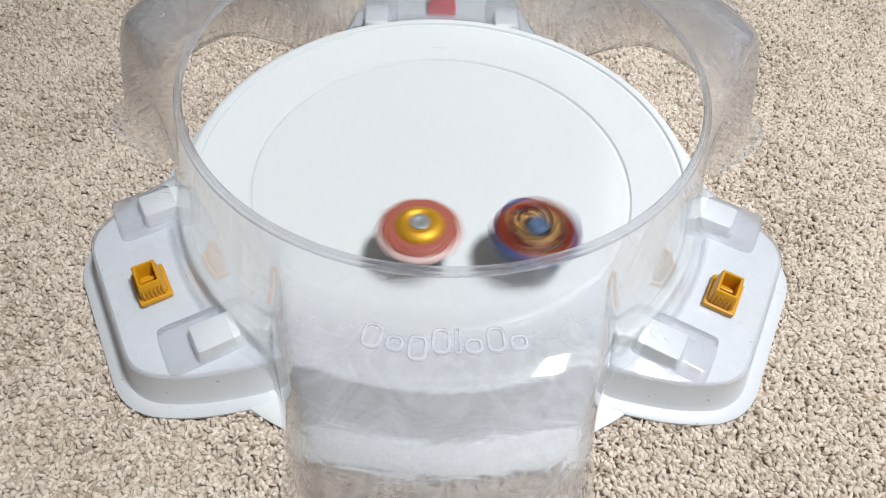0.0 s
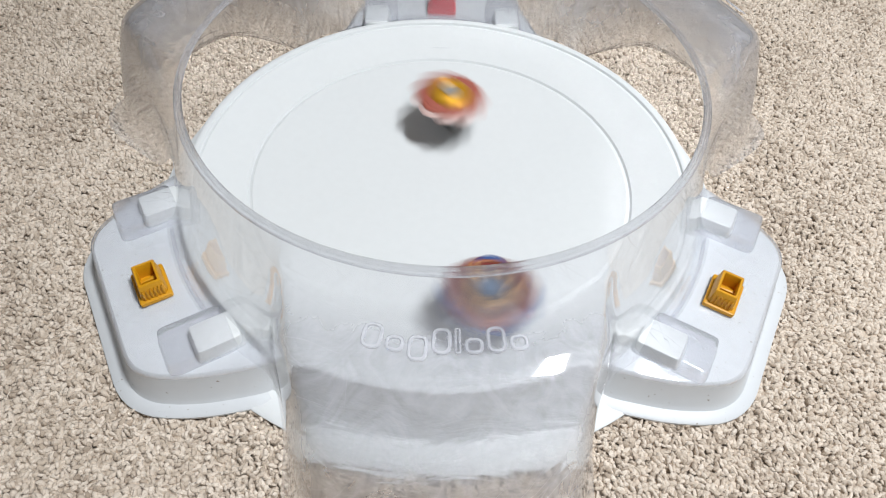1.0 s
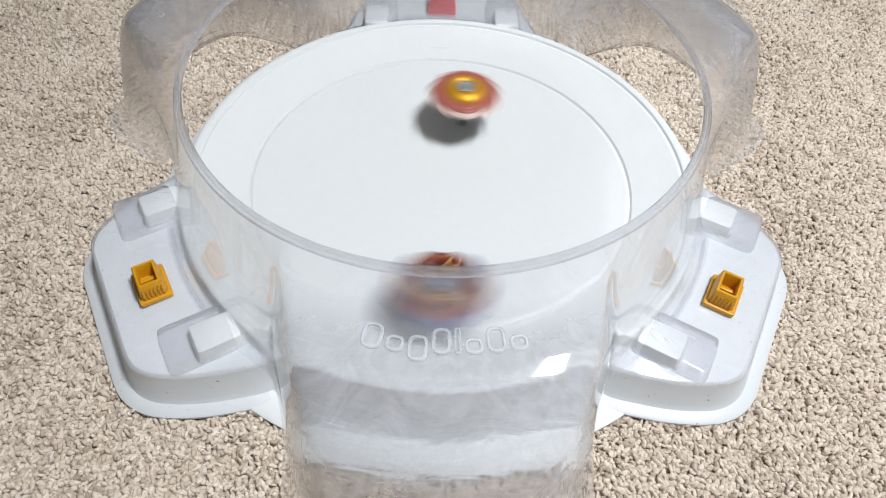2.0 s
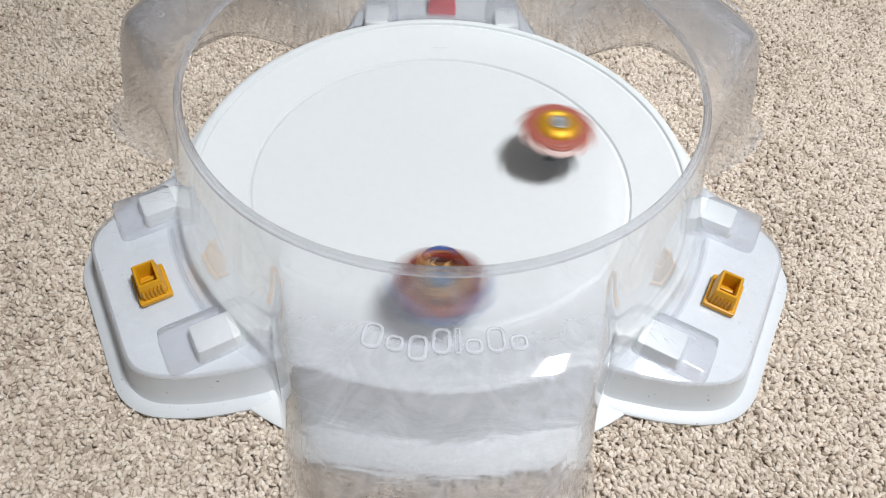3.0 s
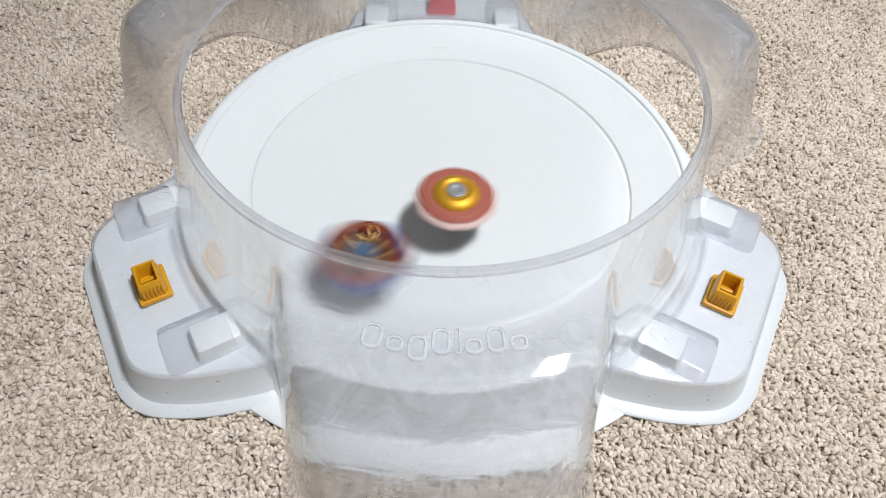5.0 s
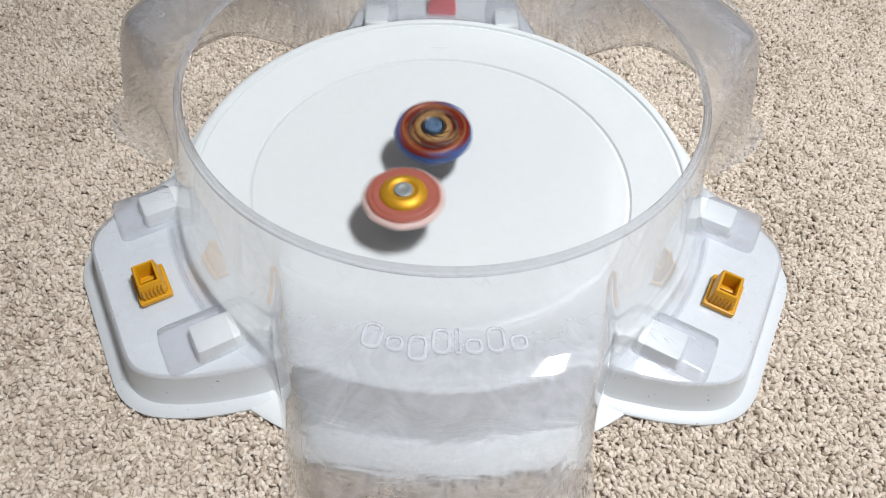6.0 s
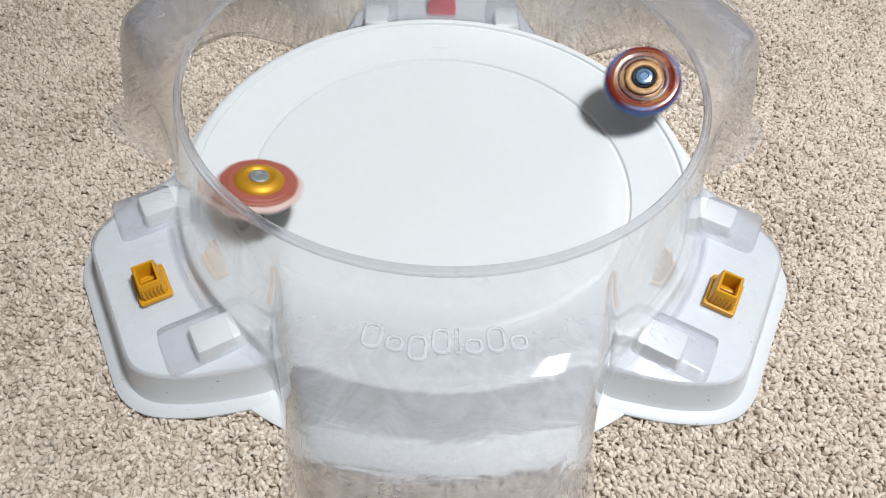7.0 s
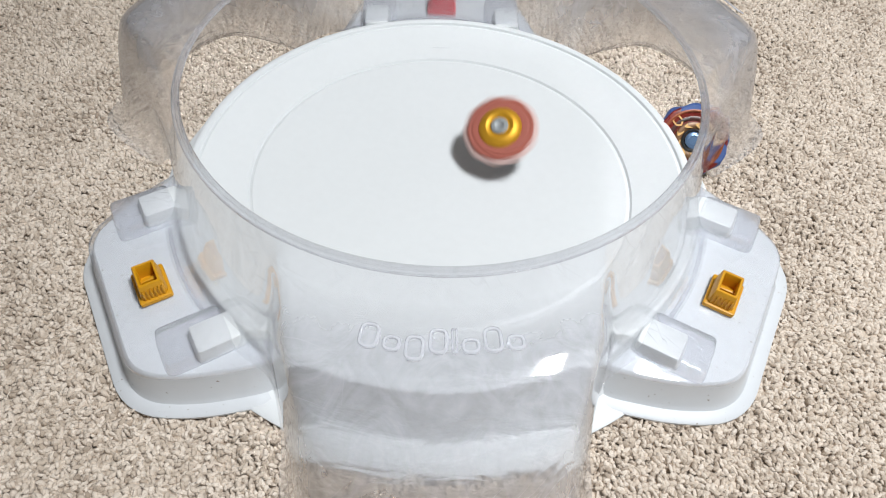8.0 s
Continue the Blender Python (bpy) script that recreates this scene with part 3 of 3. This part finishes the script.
def motions():
    walk(arena_cover, [(0.0, pose(0, 0, 0)), (7.0, pose(0, 0, 0)), (7.2, pose(-0.0013, 0, 0)), (SECONDS, pose(-0.0013, 0, 0))])
    walk(gold_core, spin_rows(((0, 82), (6.5, 80), (8, 76))))
    walk(blue_core, spin_rows(((0, 83), (6.5, 80), (7.05, 74), (7.3, 30), (7.55, 4), (7.65, 0), (8, 0)), 60.0))
    walk(gold_top, [
        (0.00, pose(-0.0137, -0.0745, 0.0154, -2.0, 0.0)),
        (0.10, pose(-0.0421, -0.0640, 0.0155, -1.6, 0.2)),
        (0.20, pose(-0.1004, -0.0361, 0.0192, -1.2, 0.4)),
        (0.30, pose(-0.1276, -0.0341, 0.0223, -0.8, 0.6)),
        (0.40, pose(-0.1103, -0.0622, 0.0217, -0.4, 0.8)),
        (0.50, pose(-0.0745, -0.0869, 0.0202, -0.0, 1.0)),
        (0.60, pose(-0.0301, -0.0956, 0.0184, 0.4, 1.2)),
        (0.70, pose(0.0095, -0.0819, 0.0162, 0.8, 1.4)),
        (0.80, pose(0.0345, -0.0468, 0.0142, 1.2, 1.6)),
        (0.90, pose(0.0346, 0.0032, 0.0133, 1.6, 1.8)),
        (1.00, pose(0.0048, 0.0603, 0.0143, 2.0, 2.0)),
        (1.10, pose(-0.0479, 0.0902, 0.0186, 2.0, 2.0)),
        (1.20, pose(-0.0967, 0.0744, 0.0211, 2.0, 2.0)),
        (1.30, pose(-0.1123, 0.0201, 0.0201, 2.0, 2.0)),
        (1.40, pose(-0.0963, -0.0302, 0.0185, 2.0, 2.0)),
        (1.50, pose(-0.0539, -0.0652, 0.0165, 2.0, 2.0)),
        (1.60, pose(-0.0035, -0.0675, 0.0146, 2.0, 2.0)),
        (1.70, pose(0.0419, -0.0447, 0.0144, 1.9, 1.9)),
        (1.85, pose(0.0545, 0.0198, 0.0142, 1.0, 1.0)),
        (2.00, pose(0.0171, 0.0638, 0.0145, 1.0, 1.0)),
        (2.20, pose(-0.0622, 0.0622, 0.0169, 1.0, 1.0)),
        (2.40, pose(-0.0987, -0.0359, 0.0190, 1.0, 1.0)),
        (2.60, pose(0.0098, -0.1116, 0.0199, 1.0, 1.0)),
        (2.80, pose(0.1025, -0.0347, 0.0194, 1.5, 1.5)),
        (2.90, pose(0.1078, 0.0006, 0.0193, 1.4, 1.4)),
        (3.00, pose(0.0831, 0.0234, 0.0167, 1.4, 1.4)),
        (3.10, pose(0.0419, 0.0252, 0.0139, 1.3, 1.3)),
        (3.20, pose(0.0025, 0.0147, 0.0126, 1.3, 1.3)),
        (3.30, pose(-0.0283, -0.0072, 0.0131, 1.2, 1.2)),
        (3.40, pose(-0.0380, -0.0368, 0.0140, 1.2, 1.2)),
        (3.50, pose(-0.0350, -0.0646, 0.0151, 1.2, 1.2)),
        (3.60, pose(-0.0172, -0.0762, 0.0157, 1.1, 1.1)),
        (3.70, pose(0.0012, -0.0873, 0.0168, 1.1, 1.1)),
        (3.80, pose(0.0208, -0.0783, 0.0161, 1.0, 1.0)),
        (3.90, pose(0.0268, -0.0604, 0.0145, 1.0, 1.0)),
        (4.00, pose(0.0288, -0.0379, 0.0138, 1.0, 1.0)),
        (4.10, pose(0.0184, -0.0205, 0.0131, 0.9, 0.9)),
        (4.20, pose(0.0016, -0.0090, 0.0124, 0.9, 0.9)),
        (4.30, pose(-0.0189, -0.0069, 0.0128, 0.8, 0.8)),
        (4.40, pose(-0.0348, -0.0080, 0.0134, 0.8, 0.8)),
        (4.50, pose(-0.0435, -0.0160, 0.0138, 0.8, 0.8)),
        (4.60, pose(-0.0413, -0.0312, 0.0140, 0.7, 0.7)),
        (4.70, pose(-0.0310, -0.0384, 0.0139, 0.7, 0.7)),
        (4.90, pose(-0.0080, -0.0450, 0.0138, 1.0, 1.0)),
        (5.10, pose(0.0200, -0.0360, 0.0136, 1.0, 1.0)),
        (5.30, pose(0.0220, -0.0090, 0.0129, 1.0, 1.0)),
        (5.50, pose(-0.0080, 0.0040, 0.0123, 1.0, 1.0)),
        (5.65, pose(-0.0310, -0.0060, 0.0132, 1.0, 1.0)),
        (5.80, pose(-0.0366, -0.0312, 0.0139, 0.2, 0.2)),
        (5.90, pose(-0.0318, -0.0388, 0.0139, 0.2, 0.2)),
        (6.00, pose(-0.0250, -0.0446, 0.0140, 0.1, 0.1)),
        (6.10, pose(-0.0235, -0.0537, 0.0143, 0.1, 0.1)),
        (6.20, pose(-0.0232, -0.0625, 0.0146, 0.0, 0.0)),
        (6.30, pose(-0.0274, -0.0627, 0.0146, -0.0, 0.0)),
        (6.40, pose(-0.0326, -0.0674, 0.0153, -6.0, 0.0)),
        (6.50, pose(-0.0248, -0.0610, 0.0145, -6.0, 0.3)),
        (6.60, pose(-0.0144, -0.0560, 0.0142, -6.0, 0.7)),
        (6.70, pose(-0.0051, -0.0480, 0.0139, -6.0, 1.0)),
        (6.80, pose(-0.0066, -0.0297, 0.0132, -0.0, 3.0)),
        (6.90, pose(-0.0928, -0.0430, 0.0187, -6.0, 6.0)),
        (7.00, pose(-0.1237, -0.0486, 0.0224, -9.0, 9.0)),
        (7.10, pose(-0.1015, -0.0534, 0.0202, -4.0, 9.0)),
        (7.20, pose(-0.0680, -0.0489, 0.0164, -0.0, 10.0)),
        (7.30, pose(-0.0428, -0.0337, 0.0141, 5.0, 8.0)),
        (7.40, pose(-0.0248, 0.0020, 0.0130, 16.0, 6.0)),
        (7.50, pose(-0.0072, 0.0311, 0.0132, 22.0, 0.0)),
        (7.60, pose(0.0110, 0.0585, 0.0143, 28.0, -3.0)),
        (7.70, pose(0.0248, 0.0693, 0.0151, 28.0, -4.0)),
        (7.80, pose(0.0358, 0.0717, 0.0159, 28.0, -5.0)),
        (7.90, pose(0.0463, 0.0598, 0.0154, 26.0, -10.0)),
        (8.00, pose(0.0507, 0.0386, 0.0145, 22.0, -14.0)),
    ])
    walk(blue_top, [
        (0.00, pose(0.0582, -0.0760, 0.0179, -0.0, 3.0)),
        (0.10, pose(0.0880, -0.0480, 0.0184, -0.1, 2.7)),
        (0.20, pose(0.1109, -0.0043, 0.0197, -0.3, 2.3)),
        (0.30, pose(0.0905, 0.0362, 0.0181, -0.4, 2.0)),
        (0.40, pose(0.0392, 0.0528, 0.0145, -0.5, 1.7)),
        (0.50, pose(-0.0242, 0.0412, 0.0138, -0.7, 1.3)),
        (0.60, pose(-0.0735, 0.0018, 0.0151, -0.8, 1.0)),
        (0.70, pose(-0.0898, -0.0449, 0.0184, -0.9, 0.7)),
        (0.80, pose(-0.0729, -0.0910, 0.0204, -1.1, 0.3)),
        (0.90, pose(-0.0300, -0.1276, 0.0222, -1.2, 0.0)),
        (1.00, pose(0.0276, -0.1287, 0.0223, -1.3, -0.3)),
        (1.10, pose(0.0730, -0.0943, 0.0208, -1.5, -0.7)),
        (1.20, pose(0.0910, -0.0312, 0.0179, -1.6, -1.0)),
        (1.30, pose(0.0712, 0.0380, 0.0160, -1.7, -1.3)),
        (1.40, pose(0.0240, 0.0862, 0.0171, -1.9, -1.7)),
        (1.50, pose(-0.0346, 0.1039, 0.0196, -2.0, -2.0)),
        (1.60, pose(-0.0896, 0.0766, 0.0206, -1.9, -2.0)),
        (1.70, pose(-0.1203, 0.0282, 0.0213, -1.8, -1.9)),
        (1.85, pose(-0.1014, -0.0765, 0.0217, -1.0, -1.0)),
        (2.00, pose(0.0002, -0.1250, 0.0215, -1.0, -1.0)),
        (2.15, pose(0.0984, -0.0738, 0.0212, -1.0, -1.0)),
        (2.30, pose(0.1153, 0.0334, 0.0208, -1.0, -1.0)),
        (2.45, pose(0.0405, 0.1066, 0.0201, -1.0, -1.0)),
        (2.60, pose(-0.0560, 0.0888, 0.0190, -1.0, -1.0)),
        (2.70, pose(-0.0897, 0.0370, 0.0180, -1.0, -1.0)),
        (2.80, pose(-0.0839, -0.0256, 0.0169, -0.8, -1.6)),
        (2.90, pose(-0.0541, -0.0876, 0.0188, -0.7, -1.6)),
        (3.00, pose(0.0000, -0.1211, 0.0210, -0.6, -1.5)),
        (3.10, pose(0.0595, -0.1146, 0.0220, -0.5, -1.5)),
        (3.20, pose(0.1105, -0.0686, 0.0221, -0.4, -1.5)),
        (3.30, pose(0.1194, -0.0035, 0.0208, -0.3, -1.4)),
        (3.40, pose(0.0903, 0.0622, 0.0196, -0.2, -1.4)),
        (3.50, pose(0.0290, 0.0962, 0.0184, -0.1, -1.4)),
        (3.60, pose(-0.0421, 0.0949, 0.0189, -0.0, -1.3)),
        (3.70, pose(-0.0954, 0.0497, 0.0193, 0.1, -1.3)),
        (3.80, pose(-0.1139, -0.0135, 0.0202, 0.2, -1.3)),
        (3.90, pose(-0.0954, -0.0826, 0.0216, 0.2, -1.2)),
        (4.00, pose(-0.0424, -0.1233, 0.0221, 0.3, -1.2)),
        (4.10, pose(0.0213, -0.1288, 0.0221, 0.4, -1.2)),
        (4.20, pose(0.0757, -0.0902, 0.0206, 0.5, -1.2)),
        (4.30, pose(0.1012, -0.0192, 0.0188, 0.6, -1.1)),
        (4.40, pose(0.0862, 0.0488, 0.0183, 0.7, -1.1)),
        (4.50, pose(0.0371, 0.0954, 0.0187, 0.8, -1.1)),
        (4.60, pose(-0.0335, 0.1000, 0.0191, 0.9, -1.0)),
        (4.70, pose(-0.0889, 0.0657, 0.0197, 1.0, -1.0)),
        (4.85, pose(-0.1101, -0.0295, 0.0201, 0.0, -1.0)),
        (5.00, pose(-0.0465, -0.0997, 0.0196, 0.0, -1.0)),
        (5.15, pose(0.0315, -0.0970, 0.0186, 0.0, -1.0)),
        (5.30, pose(0.0772, -0.0501, 0.0174, 0.0, -1.0)),
        (5.45, pose(0.0800, 0.0028, 0.0159, 0.0, -1.0)),
        (5.65, pose(0.0448, 0.0498, 0.0146, 0.0, -1.0)),
        (5.80, pose(0.0097, 0.0558, 0.0142, 7.0, 0.0)),
        (5.90, pose(0.0000, 0.0449, 0.0137, 7.3, -0.3)),
        (6.00, pose(-0.0057, 0.0257, 0.0130, 7.6, -0.6)),
        (6.10, pose(-0.0018, 0.0127, 0.0125, 7.9, -0.9)),
        (6.20, pose(0.0042, 0.0033, 0.0122, 8.1, -1.1)),
        (6.30, pose(0.0263, 0.0050, 0.0130, 8.4, -1.4)),
        (6.40, pose(0.0504, 0.0169, 0.0140, 8.7, -1.7)),
        (6.50, pose(0.0632, 0.0309, 0.0147, 9.0, -2.0)),
        (6.60, pose(0.0628, 0.0386, 0.0152, 8.0, -2.0)),
        (6.70, pose(0.0515, 0.0311, 0.0143, 7.0, -2.0)),
        (6.80, pose(0.0379, 0.0199, 0.0137, 6.0, -2.0)),
        (6.90, pose(0.1285, 0.0702, 0.0251, 22.0, -10.0)),
        (7.00, pose(0.1551, 0.0752, 0.0346, 24.0, -10.0)),
        (7.10, pose(0.1637, 0.0623, 0.0351, 18.0, -8.0)),
        (7.20, pose(0.1928, 0.0485, 0.0256, 14.0, -10.0)),
        (7.30, pose(0.1986, 0.0515, 0.0052, 18.0, -12.0)),
        (7.40, pose(0.1919, 0.0621, -0.0017, 2.0, -2.0)),
        (7.50, pose(0.1955, 0.0659, -0.0017, 16.0, -4.0)),
        (7.60, pose(0.1968, 0.0628, 0.0007, 40.0, -8.0)),
        (7.70, pose(0.1969, 0.0617, 0.0026, 44.0, -8.0)),
        (8.00, pose(0.1969, 0.0617, 0.0026, 44.0, -8.0)),
    ])


motions()
